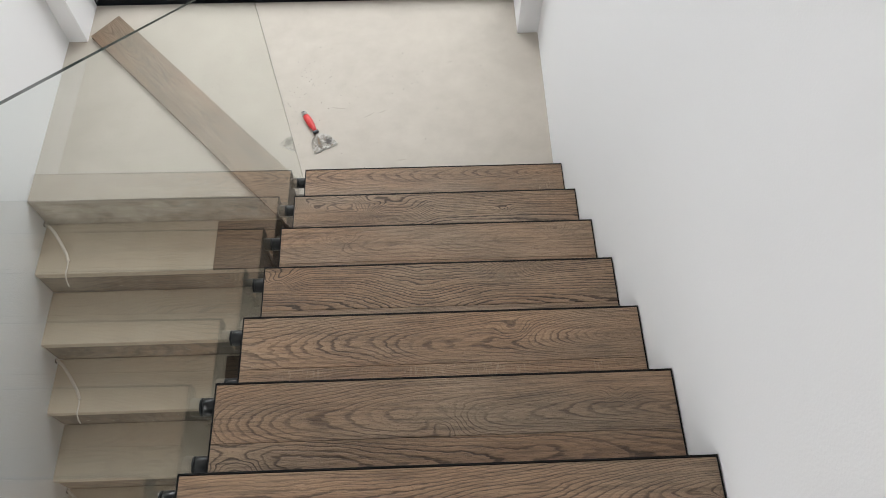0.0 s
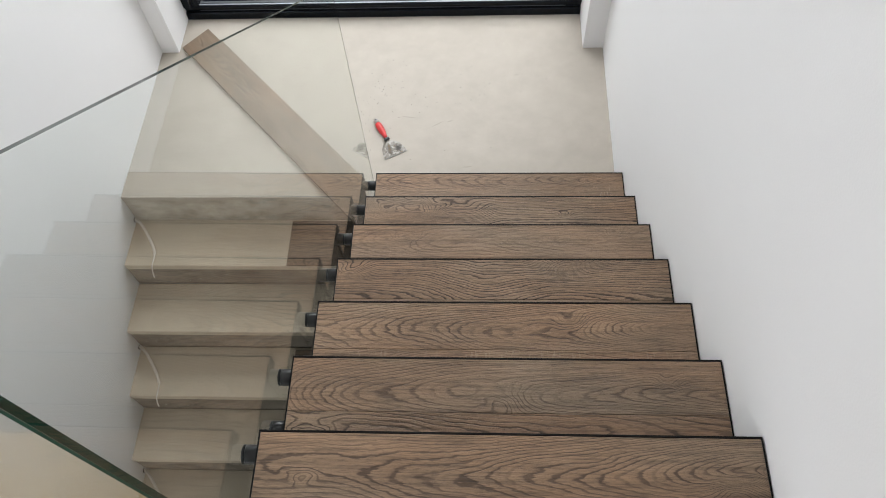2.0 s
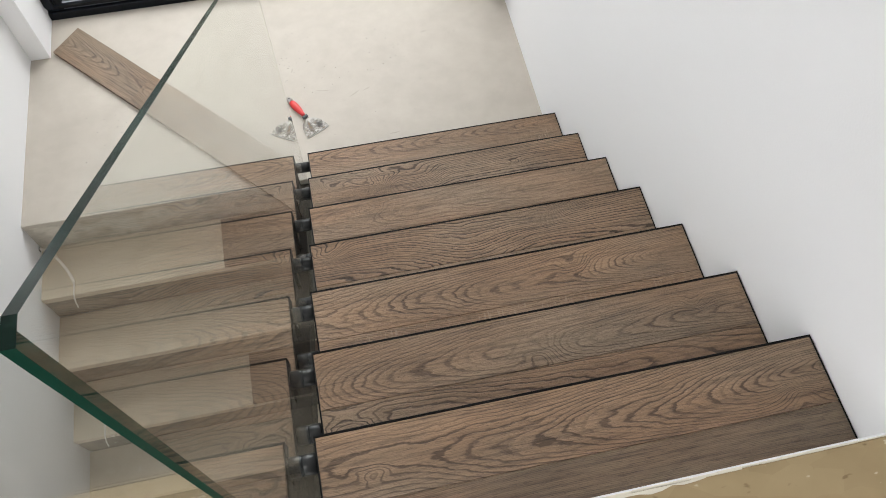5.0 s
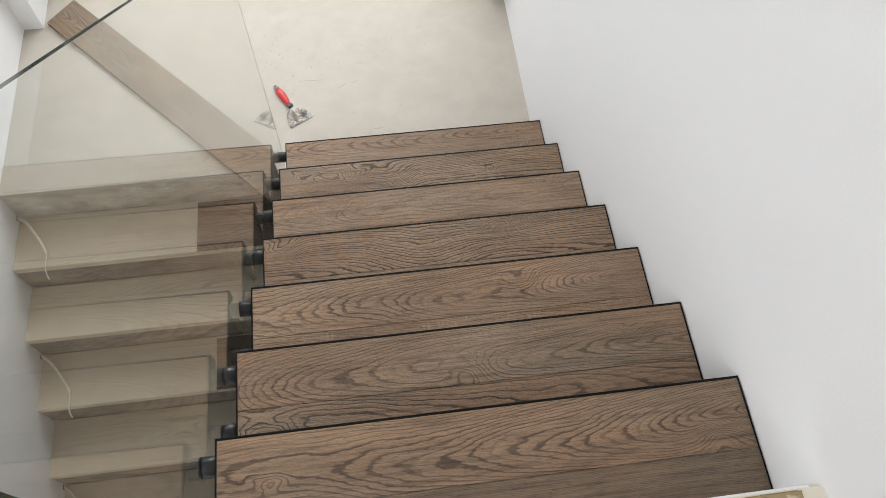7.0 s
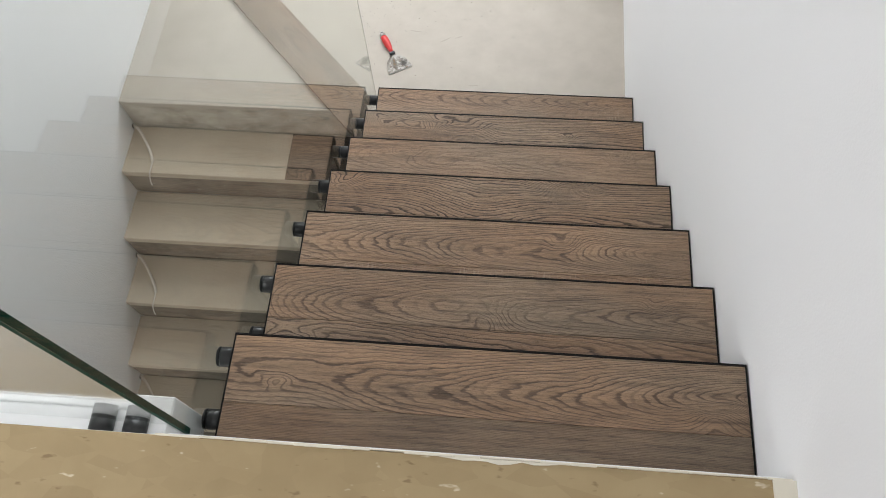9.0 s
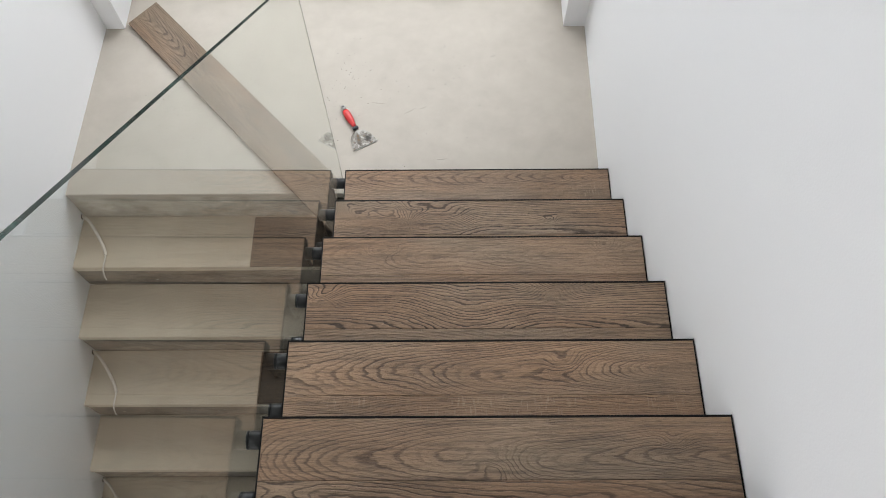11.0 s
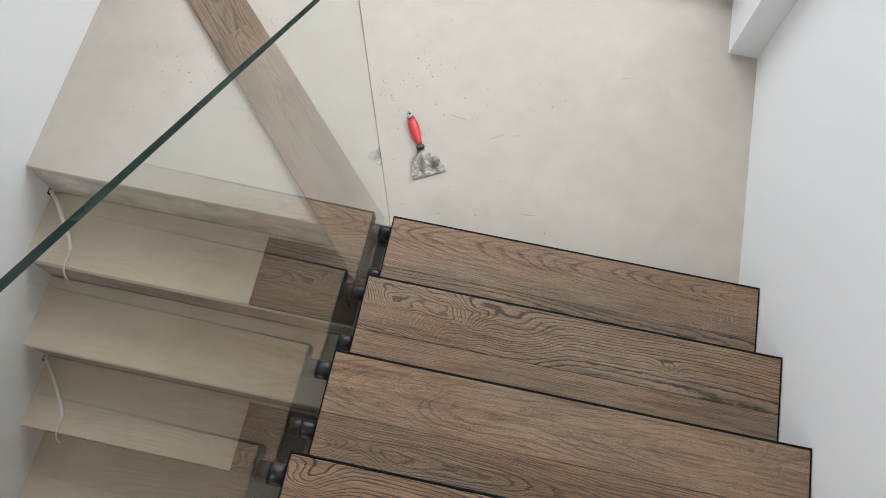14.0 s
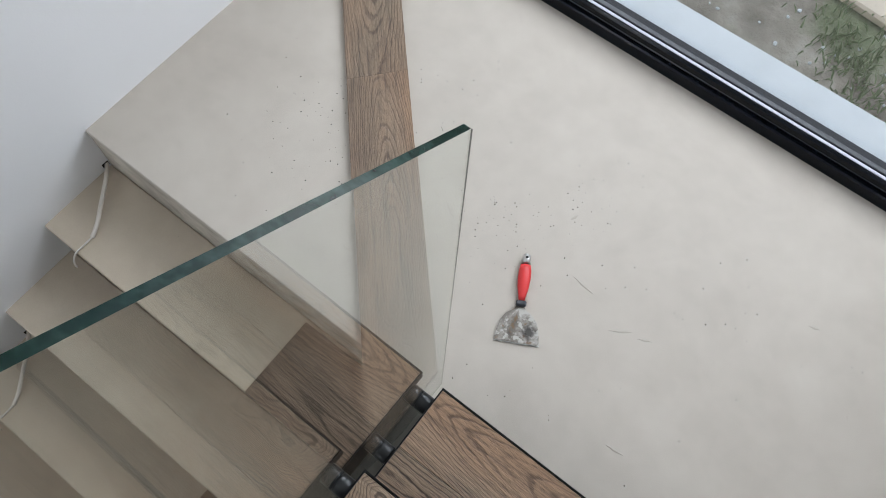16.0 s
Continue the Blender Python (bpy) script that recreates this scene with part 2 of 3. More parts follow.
def earth(name):
    m, t, b = nodes_of(name)
    p = coords(t)
    n = node(t, "TexNoise", Vector=p, Scale=7.0, Detail=7.0, Roughness=0.7)
    col = ramp(t, n.outputs[0], (0.3, (0.12, 0.105, 0.08)), (0.5, (0.21, 0.19, 0.155)), (0.7, (0.33, 0.31, 0.26)))
    g = node(t, "TexNoise", Vector=p, Scale=3.1, Detail=4.0)
    col = mixed(t, ramp(t, g.outputs[0], (0.5, grey(0.0)), (0.62, grey(0.7))), col, (0.09, 0.13, 0.05))
    t.links.new(col, b.inputs["Base Color"])
    b.inputs["Roughness"].default_value = 0.95
    bumped(t, b, n.outputs[0], 0.8, 0.03)
    return m


# front and rear board of each tread, from the landing upwards
FRONT = (
    oak("oak_t1_front", 1, (0.100, 0.012), 0.040, 0.0075, 0.012, 0.56, 0.36, (), (0.76, 0.95), 0.88, 0.52),
    oak("oak_t2_front", 2, (0.045, 0.055), -0.070, 0.0105, 0.005, 0.95, 0.22,
        ((-0.440, 0.012, 0.054, 13.0), (-0.300, -0.002, 0.048, 12.0), (-0.130, -0.010, 0.060, 6.0), (0.250, -0.012, 0.016, 2.5)), None, 0.95, 0.46),
    oak("oak_t3_front", 3, (0.150, 0.105), 0.010, 0.0070, 0.016, 0.36, 0.42, ((-0.330, 0.020, 0.022, 4.0), (0.400, 0.030, 0.020, 3.0)), None, 0.93, 0.55),
    oak("oak_t4_front", 4, (0.030, 0.060), -0.070, 0.0105, 0.014, 1.0, 0.18, ((-0.480, 0.030, 0.032, 5.0), (-0.060, -0.040, 0.090, 6.0), (0.200, 0.070, 0.050, 7.0)), None, 0.98, 0.52, 1.6),
    oak("oak_t5_front", 5, (0.120, 0.018), -0.012, 0.0072, 0.020, 0.66, 0.34, ((0.190, 0.020, 0.024, 3.0),), None, 1.0, 0.58, 1.4),
    oak("oak_t6_front", 6, (0.125, 0.028), -0.018, 0.0072, 0.011, 0.58, 0.34, ((-0.020, -0.040, 0.034, 4.0), (0.400, 0.015, 0.020, 3.0)), None, 0.86, 0.54, 0.7),
    oak("oak_t7_front", 7, (0.100, 0.020), -0.014, 0.0070, 0.022, 0.72, 0.28, ((0.470, -0.030, 0.034, 6.0), (-0.420, -0.020, 0.016, 2.5)), None, 0.86, 0.58, 2.2),
)
REAR = (
    oak("oak_t1_rear", 11, (0.014, 0.060), 0.012, 0.0130, 0.014, 0.90, 0.22, (), None, 0.80, 0.47),
    oak("oak_t2_rear", 12, (0.060, 0.030), -0.120, 0.0062, 0.010, 0.46, 0.36, ((-0.180, 0.030, 0.022, 4.0),), None, 0.90, 0.50),
    oak("oak_t3_rear", 13, (0.020, 0.070), 0.000, 0.0072, 0.020, 0.62, 0.34, ((-0.420, -0.010, 0.030, 5.0),), None, 0.95, 0.60),
    oak("oak_t4_rear", 14, (0.070, 0.050), -0.100, 0.0065, 0.012, 0.58, 0.30, (), None, 0.96, 0.46),
    oak("oak_t5_rear", 15, (0.090, 0.080), 0.080, 0.0048, 0.024, 0.50, 0.30, (), (0.05, 0.95), 1.0, 0.56),
    oak("oak_t6_rear", 16, (0.030, 0.075), 0.010, 0.0100, 0.020, 0.82, 0.32, ((-0.470, 0.000, 0.040, 6.0),), None, 0.92, 0.54),
    # Fine grey grain; the floor edge's shade is put into its low tone.
    oak("oak_t7_rear", 17, (0.060, 0.050), -0.140, 0.0050, 0.008, 0.46, 0.30, (), None, 0.68, 0.40),
)
OAK_PALE = oak("oak_plank_far", 21, (0.030, 0.110), -0.005, 0.0080, 0.016, 0.55, 0.34, (), None, 0.72, 0.44)
OAK_PALE_NEAR = oak("oak_plank_near", 22, (0.090, 0.020), 0.004, 0.0068, 0.016, 0.52, 0.36, ((0.30, 0.0, 0.03, 4.0),), None, 0.72, 0.44)
OAK_DARK = oak("oak_loose_board", 23, (0.060, 0.015), 0.050, 0.0085, 0.020, 0.70, 0.36, (), None, 0.50, 0.46)
WHITE = plaster("white_wall_paint", (0.865, 0.865, 0.872))
CREAM = plaster("cream_filler", (0.76, 0.71, 0.60))
SCREED = screed("beige_screed", (0.500, 0.459, 0.401), (0.435, 0.394, 0.340))
STEP_SCREED = screed("warm_step_screed", (0.590, 0.513, 0.408), (0.515, 0.440, 0.343))
CONCRETE = raw_concrete("raw_grey_concrete", (0.93, 0.90, 0.84))
# Browner, darker copy: riser shade and oak reflections are put into the tint.
SHADED_CONCRETE = raw_concrete("shaded_brown_concrete", (0.41, 0.375, 0.325))
BLACK_STEEL = metal("black_steel", (0.007, 0.007, 0.0075), 0.5, 0.0, 0.2)
BLACK_MATT = metal("matt_black_rail", (0.0025, 0.0025, 0.0028), 0.65, 0.0, 0.06)
BLACK_GLOSS = metal("black_standoff_metal", (0.010, 0.011, 0.012), 0.30, 0.0, 0.45)
ANTHRACITE = metal("anthracite_window_frame", (0.004, 0.006, 0.010), 0.14, 0.0, 0.2)
GASKET = metal("grey_gasket", (0.045, 0.05, 0.058), 0.45)
ALU = metal("bright_aluminium", (0.26, 0.27, 0.30), 0.40, 0.85)
GLASS = clear_glass("clear_glass", (0.955, 0.985, 0.97))
PANE = clear_glass("window_glass", (0.98, 0.99, 0.985))


def glass_edge():
    m, t, b = nodes_of("green_glass_edge")
    p = coords(t)
    n = node(t, "TexNoise", Vector=p, Scale=4.5, Detail=3.0, Roughness=0.6)
    fine = node(t, "TexNoise", Vector=p, Scale=90.0, Detail=2.0)
    f = maths(t, "MULTIPLY_ADD", fine.outputs[0], 0.25, maths(t, "MULTIPLY", n.outputs[0], 0.75))
    # The paler green patches are reflections of bright surroundings put into the colour.
    t.links.new(ramp(t, f, (0.36, (0.002, 0.011, 0.008)), (0.5, (0.005, 0.019, 0.014)), (0.64, (0.034, 0.066, 0.055))), b.inputs["Base Color"])
    b.inputs["Roughness"].default_value = 0.16
    b.inputs["Specular IOR Level"].default_value = 0.22
    return m


GREEN_EDGE = glass_edge()
END_EDGE = metal("bottle_green_glass_edge", (0.003, 0.043, 0.028), 0.4, 0.0, 0.03)
# Dark grey that puts the shade between glass and treads into the colour.
GAP_SHADE = metal("gap_shade_grey", (0.085, 0.08, 0.068), 0.85, 0.0, 0.1)
CHIP = chipboard("yellow_chipboard")
STONE = screed("pale_sill_stone", (0.585, 0.62, 0.635), (0.51, 0.545, 0.56))
SOIL = earth("garden_soil")
RED = metal("red_plastic", (0.62, 0.035, 0.035), 0.38)
CHROME = metal("worn_steel", (0.55, 0.54, 0.52), 0.3, 0.95)
CABLE = metal("white_cable_sheath", (0.74, 0.69, 0.62), 0.5)
COPPER_GREY = metal("cable_cores", (0.70, 0.67, 0.62), 0.5)
CRUMB = metal("dark_crumbs", (0.05, 0.045, 0.04), 0.9)
ORANGE = metal("orange_plastic", (0.78, 0.12, 0.03), 0.5)
LEAF = metal("grass_blades", (0.21, 0.27, 0.14), 0.8)


def scraped_steel():
    m, t, b = nodes_of("smeared_blade_steel")
    p = coords(t, (1, 1, 1), True)
    n = node(t, "TexNoise", Vector=p, Scale=30.0, Detail=4.0, Roughness=0.6)
    blot = node(t, "TexNoise", Vector=p, Scale=42.0, Detail=3.0, Roughness=0.55)
    col = ramp(t, n.outputs[0], (0.30, (0.10, 0.085, 0.068)), (0.48, (0.19, 0.17, 0.145)), (0.62, (0.33, 0.31, 0.28)))
    col = mixed(t, ramp(t, blot.outputs[0], (0.50, grey(0.0)), (0.58, grey(0.8))), col, (0.50, 0.48, 0.44))
    col = mixed(t, ramp(t, blot.outputs[0], (0.36, grey(0.85)), (0.41, grey(0.0))), col, (0.17, 0.11, 0.06))
    sep = node(t, "SeparateXYZ", i0=p)
    near = maths(t, "ADD", maths(t, "ABSOLUTE", maths(t, "SUBTRACT", sep.outputs[0], 0.028)), maths(t, "ABSOLUTE", maths(t, "ADD", sep.outputs[1], 0.062)))
    near = maths(t, "MULTIPLY_ADD", blot.outputs[0], 0.03, near)
    col = mixed(t, ramp(t, near, (0.028, grey(0.9)), (0.042, grey(0.0))), col, (0.02, 0.016, 0.013))
    t.links.new(col, b.inputs["Base Color"])
    b.inputs["Metallic"].default_value = 0.15
    t.links.new(ramp(t, n.outputs[0], (0.4, grey(0.70)), (0.6, grey(0.42))), b.inputs["Roughness"])
    bumped(t, b, n.outputs[0], 0.5, 0.002)
    return m


BLADE = scraped_steel()


# ---- mesh helpers ----
def mesh_of(name, bm, material):
    me = bpy.data.meshes.new(name)
    bm.normal_update()
    bm.to_mesh(me)
    bm.free()
    for mat in material if isinstance(material, (list, tuple)) else [material]:
        me.materials.append(mat)
    return me


def part(name, bm, material, parent=None, label="", at=None):
    ob = new(name, mesh_of(name, bm, material))
    if at is not None:
        ob.location = at
    if parent is not None:
        ob.parent = parent
    if label:
        ob["label"] = label
    return ob


def thing(name, label, category, at=(0, 0, 0), group="", kind=""):
    ob = new(name)
    ob.empty_display_size = 0.1
    ob.location = at
    return tagged(ob, label, category, group, kind)


def structure(name, bm, material, label, category):
    return tagged(part(name, bm, material), label, category, "", "structure")


def box(lo, hi, bevel=0.0, bm=None, segments=1):
    bm = bm or bmesh.new()
    made = bmesh.ops.create_cube(bm, size=1.0)["verts"]
    for v in made:
        v.co = Vector([(a + b) / 2 + c * (b - a) for a, b, c in zip(lo, hi, v.co)])
    if bevel:
        edges = list({e for v in made for e in v.link_edges})
        bmesh.ops.bevel(bm, geom=edges, offset=bevel, segments=segments, affect="EDGES", profile=0.6)
    return bm


def prism(outline, lo, hi, axis=2, bevel=0.0, bm=None):
    """An outline (pairs) swept along an axis: axis 2 takes (x, y), axis 0 takes (y, z)."""
    bm = bm or bmesh.new()

    def at(p, h):
        return (p[0], p[1], h) if axis == 2 else (h, p[0], p[1]) if axis == 0 else (p[0], h, p[1])
    low = [bm.verts.new(at(p, lo)) for p in outline]
    high = [bm.verts.new(at(p, hi)) for p in outline]
    faces = [bm.faces.new(low), bm.faces.new(high)]
    n = len(outline)
    for i in range(n):
        faces.append(bm.faces.new((low[i], low[(i + 1) % n], high[(i + 1) % n], high[i])))
    bmesh.ops.recalc_face_normals(bm, faces=faces)
    if bevel:
        bmesh.ops.bevel(bm, geom=list({e for f in faces for e in f.edges}), offset=bevel, segments=1, affect="EDGES")
    return bm


def turned(profile, steps=24, axis="x"):
    """A turned body: profile of (distance along the axis, radius)."""
    bm = bmesh.new()
    rings = []
    for d, r in profile:
        ring = []
        for k in range(steps):
            a = 2 * math.pi * k / steps
            c, s = r * math.cos(a), r * math.sin(a)
            ring.append(bm.verts.new((d, c, s) if axis == "x" else (c, d, s) if axis == "y" else (c, s, d)))
        rings.append(ring)
    for a, b in zip(rings, rings[1:]):
        for k in range(steps):
            bm.faces.new((a[k], a[(k + 1) % steps], b[(k + 1) % steps], b[k]))
    bm.faces.new(rings[0])
    bm.faces.new(rings[-1])
    bmesh.ops.recalc_face_normals(bm, faces=bm.faces)
    for f in bm.faces:
        f.smooth = len(f.verts) == 4
    return bm


def tube(points, radius, steps=10):
    """A round cord through points, tapering by no more than its radius list."""
    pts = [Vector(p) for p in points]
    fine = []
    for i in range(len(pts) - 1):
        p0, p1, p2, p3 = pts[max(i - 1, 0)], pts[i], pts[i + 1], pts[min(i + 2, len(pts) - 1)]
        for k in range(6):
            u = k / 6
            fine.append(0.5 * ((2 * p1) + (p2 - p0) * u + (2 * p0 - 5 * p1 + 4 * p2 - p3) * u * u + (3 * p1 - p0 - 3 * p2 + p3) * u ** 3))
    fine.append(pts[-1])
    bm = bmesh.new()
    rings = []
    for i, p in enumerate(fine):
        d = (fine[min(i + 1, len(fine) - 1)] - fine[max(i - 1, 0)]).normalized()
        a = d.cross(Vector((0.31, 0.2, 0.93))).normalized()
        b = d.cross(a)
        rings.append([bm.verts.new(p + radius * (math.cos(2 * math.pi * k / steps) * a + math.sin(2 * math.pi * k / steps) * b)) for k in range(steps)])
    for r, q in zip(rings, rings[1:]):
        for k in range(steps):
            bm.faces.new((r[k], r[(k + 1) % steps], q[(k + 1) % steps], q[k])).smooth = True
    bm.faces.new(rings[0])
    bm.faces.new(rings[-1])
    bmesh.ops.recalc_face_normals(bm, faces=bm.faces)
    return bm


# ---- the plan ----
RISE, GOING = 0.178, 0.240          # oak flight
RISE_L, GOING_L = 0.180, 0.250      # concrete flight
TOP = 8 * RISE                      # upper floor
EDGE = -1.692                       # edge of the upper floor
LOW = -8 * RISE_L                   # lower floor
CEIL = 4.05
BACK = -4.4
WIN_Y, REVEAL_Y = 1.145, 0.895
OPEN_L, OPEN_R, OPEN_TOP = -1.105, 0.955, 3.35


def skew(y):
    """The right wall and the oak flight run a little out of square."""
    return 0.0118 * y


def right_wall_x(y):
    return 1.0460 + 0.0085 * y


def left_wall_x(y):
    return -1.200 + 0.007 * y


# ---- walls, floors, ceiling ----
structure("wall_right", prism([(right_wall_x(BACK), BACK), (right_wall_x(1.40), 1.40), (1.40, 1.40), (1.30, BACK)], LOW - 0.2, CEIL),
          WHITE, "smooth white painted stairwell wall beside the oak treads", "wall")
bm = bmesh.new()
# The gap at y -3.05 to -1.82 is unseen, added for the side lamp.
for y0, y1, spans in ((BACK, -3.05, ((LOW - 0.2, CEIL),)), (-3.05, -1.82, ((LOW - 0.2, 1.90), (3.55, CEIL))), (-1.82, 1.40, ((LOW - 0.2, CEIL),))):
    for z0, z1 in spans:
        prism([(left_wall_x(y0), y0), (-1.55, y0), (-1.55, y1), (left_wall_x(y1), y1)], z0, z1, 2, 0.0, bm)
structure("wall_left", bm, WHITE, "smooth white painted wall beside the concrete steps", "wall")
bm = box((left_wall_x(1.0) + 0.001, REVEAL_Y, LOW - 0.2), (OPEN_L, 1.40, CEIL))
box((OPEN_R, REVEAL_Y, LOW - 0.2), (right_wall_x(1.0) - 0.001, 1.40, CEIL), bm=bm)
box((OPEN_L, REVEAL_Y, OPEN_TOP), (OPEN_R, 1.40, CEIL), bm=bm)
box((OPEN_L, 1.15, LOW - 0.2), (OPEN_R, 1.37, -0.046), bm=bm)
structure("wall_window", bm, WHITE, "white wall with narrow piers around the landing window", "wall")
# Unseen wall; its two openings are added for the fill lamps.
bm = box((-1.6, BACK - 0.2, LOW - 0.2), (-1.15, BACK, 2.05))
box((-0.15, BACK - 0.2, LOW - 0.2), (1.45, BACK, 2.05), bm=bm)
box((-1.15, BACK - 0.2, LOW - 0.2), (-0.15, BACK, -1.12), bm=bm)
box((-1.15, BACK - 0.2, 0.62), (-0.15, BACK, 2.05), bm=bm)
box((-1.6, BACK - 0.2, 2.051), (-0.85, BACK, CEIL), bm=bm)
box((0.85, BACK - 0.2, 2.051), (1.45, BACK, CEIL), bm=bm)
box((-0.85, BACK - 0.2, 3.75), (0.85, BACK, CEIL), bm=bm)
structure("wall_back", bm, WHITE, "plain white hall wall with added openings for fill light on both storeys", "wall")
structure("ceiling", box((-1.55, BACK, CEIL), (1.40, 1.40, CEIL + 0.2)), WHITE, "plain white painted ceiling", "ceiling")
structure("floor_lower", box((-1.55, BACK, LOW - 0.2), (1.40, 1.40, LOW)), SCREED, "beige screed floor of the lower storey", "floor")

bm = box((left_wall_x(0) - 0.02, -0.006, -0.024), (right_wall_x(0.5) + 0.03, 1.15, 0.0), 0.003)
structure("landing", bm, SCREED, "beige levelled screed landing with faint stains", "floor")
bm = box((left_wall_x(0) - 0.02, -0.004, -0.26), (right_wall_x(0.5) + 0.03, 1.149, -0.0245))
structure("landing_slab", bm, CONCRETE, "rough grey concrete face below the landing edge", "floor")

# upper floor: white slab with chipboard on it
structure("slab_upper", box((-1.4, BACK, TOP - 0.26), (1.35, EDGE + 0.004, TOP - 0.022)), WHITE, "white plastered edge of the upper floor slab", "floor")
# Solid white strip added for the reflection of the slab face in the glass.
structure("mirrored_slab_strip", box((left_wall_x(-1.6) - 0.05, EDGE + 0.006, TOP - 0.26), (-0.075, EDGE + 0.085, TOP - 0.075), 0.003), WHITE,
          "white strip for the slab face mirrored in the glass balustrade", "ledge")
bm = bmesh.new()
for x0, x1 in ((left_wall_x(-2) - 0.02, -0.951), (-0.949, right_wall_x(-1.7) - 0.012)):
    box((x0, EDGE - 0.125, TOP - 0.022), (x1, EDGE, TOP), 0.0015, bm)
structure("floor_edge_board", bm, CHIP, "scuffed yellow chipboard strip at the head of the stairs", "floor")
# Finish is unseen; kept dark so the guard glass mirrors little of it.
structure("floor_upper", box((left_wall_x(-2) - 0.02, BACK, TOP - 0.022), (right_wall_x(-1.7) - 0.012, EDGE - 0.127, TOP - 0.002)), SHADED_CONCRETE,
          "unseen floor of the upper storey, darkened to dull its reflection", "floor")
bm = bmesh.new()
x = -0.06
while x < 1.026:
    w = random.uniform(0.03, 0.09)
    box((x, EDGE - random.uniform(-0.001, 0.002), TOP - 0.03), (min(x + w, 1.027), EDGE + random.uniform(0.002, 0.0036), TOP + random.uniform(0.0012, 0.0028)), 0.001, bm)
    x += w
y = EDGE
while y > -2.6:
    w = random.uniform(0.03, 0.07)
    box((right_wall_x(y) - random.uniform(0.026, 0.040), y - w, TOP - 0.02), (right_wall_x(y) + 0.01, y, TOP + random.uniform(0.001, 0.003)), 0.001, bm)
    y -= w
top_edge = [(0.44 + 0.02 * k, EDGE - 0.0025 - 0.007 * abs(math.sin(k * 0.9)) * math.sin(math.pi * k / 10)) for k in range(11)]
prism([(0.64, EDGE - 0.001), (0.44, EDGE - 0.001)] + top_edge, TOP + 0.0004, TOP + 0.0016, 2, 0.0, bm)
structure("trim", bm, CREAM, "thin ragged cream filler bead along the chipboard edge", "trim")
structure("wall_spine", box((-0.0725, -2.6, LOW), (0.14, -0.008, -0.03)), GAP_SHADE, "wall under the oak flight, dark grey for the shade in the gap", "wall")

# ---- window ----
win = thing("window_1", "anthracite framed floor-length landing window", "window", (0, WIN_Y, 0), "", "structure")


low_bar = [(-0.013, 0.0), (-0.013, 0.038), (-0.009, 0.042), (0.003, 0.042), (0.005, 0.046), (0.005, 0.049), (0.0, 0.053), (0.0, 0.070), (0.006, 0.076), (0.020, 0.076), (0.026, 0.070),
           (0.026, 0.062), (0.075, 0.062), (0.075, 0.0)]
part("window_frame", prism(low_bar, OPEN_L, OPEN_R, 0), ANTHRACITE, win, "glossy anthracite bottom rail")
# Lighter strip added for the thin highlight along the glossy rail.
part("highlight_strip", box((OPEN_L + 0.077, 0.0012, 0.0462), (OPEN_R - 0.077, 0.0048, 0.0488), 0.0005), GASKET, win, "thin grey strip for the highlight line on the rail")
for x0, s in ((OPEN_L, 1), (OPEN_R, -1)):
    prof = [(x0 + s * b, a) for a, b in low_bar]
    part("window_frame", prism(prof, 0.077, OPEN_TOP, 2), ANTHRACITE, win)
prof = [(a, OPEN_TOP - b) for a, b in low_bar]
part("window_frame", prism(prof, OPEN_L + 0.077, OPEN_R - 0.077, 0), ANTHRACITE, win)
part("glazing_bead", box((OPEN_L + 0.077, 0.0080, 0.0763), (OPEN_R - 0.077, 0.0180, 0.0782), 0.0008), ALU, win, "bright aluminium glazing bead")
part("gasket", box((OPEN_L + 0.077, 0.0265, 0.0625), (OPEN_R - 0.077, 0.0425, 0.0740), 0.002), GASKET, win, "dark grey rubber gasket")
pane = part("pane", box((OPEN_L + 0.075, 0.0430, 0.0635), (OPEN_R - 0.075, 0.0490, OPEN_TOP - 0.07)), PANE, win, "clear window glass")
pane.visible_shadow = False
part("window_sill", box((OPEN_L + 0.001, 0.0755, -0.045), (OPEN_R - 0.001, 0.268, -0.018), 0.004), STONE, win, "pale blue-grey outer stone sill")

# ---- oak flight ----
flight = thing("oak_stair_flight", "straight flight of brushed brown oak treads edged in black steel", "staircase")
JOINTS = (0.153, 0.143, 0.138, 0.145, 0.146, 0.140, 0.146)
NOSE = 0.0031                        # black steel lip around the boards
for n in range(1, 8):
    y = -(n - 1) * GOING
    x0, x1 = skew(y), 1.0435 + 0.0090 * y
    z = n * RISE
    depth = GOING + 0.028
    tray = bmesh.new()
    box((x0, y - depth, z - 0.046), (x1, y, z - 0.024), 0.0, tray)
    box((x0, y - NOSE, z - 0.024), (x1, y, z - 0.0008), 0.0, tray)
    box((x0, y - depth, z - 0.024), (x0 + NOSE, y - NOSE, z - 0.0008), 0.0, tray)
    box((x1 - NOSE, y - depth, z - 0.024), (x1, y - NOSE, z - 0.0008), 0.0, tray)
    tread = part("tread", tray, BLACK_STEEL, flight, "black steel tray with two oak boards")
    cuts = (0.0050, JOINTS[n - 1], depth)
    for a, c, wood in zip(cuts, cuts[1:], (FRONT[n - 1], REAR[n - 1])):
        w = (c - a) / 2 - 0.0004
        l = (x1 - x0) / 2 - NOSE - 0.0006
        board = part("board", box((-l, -w, -0.012), (l, w, 0.012), 0.0009), wood, tread)
        board.location = ((x0 + x1) / 2, y - (a + c) / 2, z - 0.012)
    part("riser", box((x0 + 0.002, y - 0.040, z - RISE + 0.001), (x1 - 0.002, y - 0.028, z - 0.047)), BLACK_STEEL, flight)
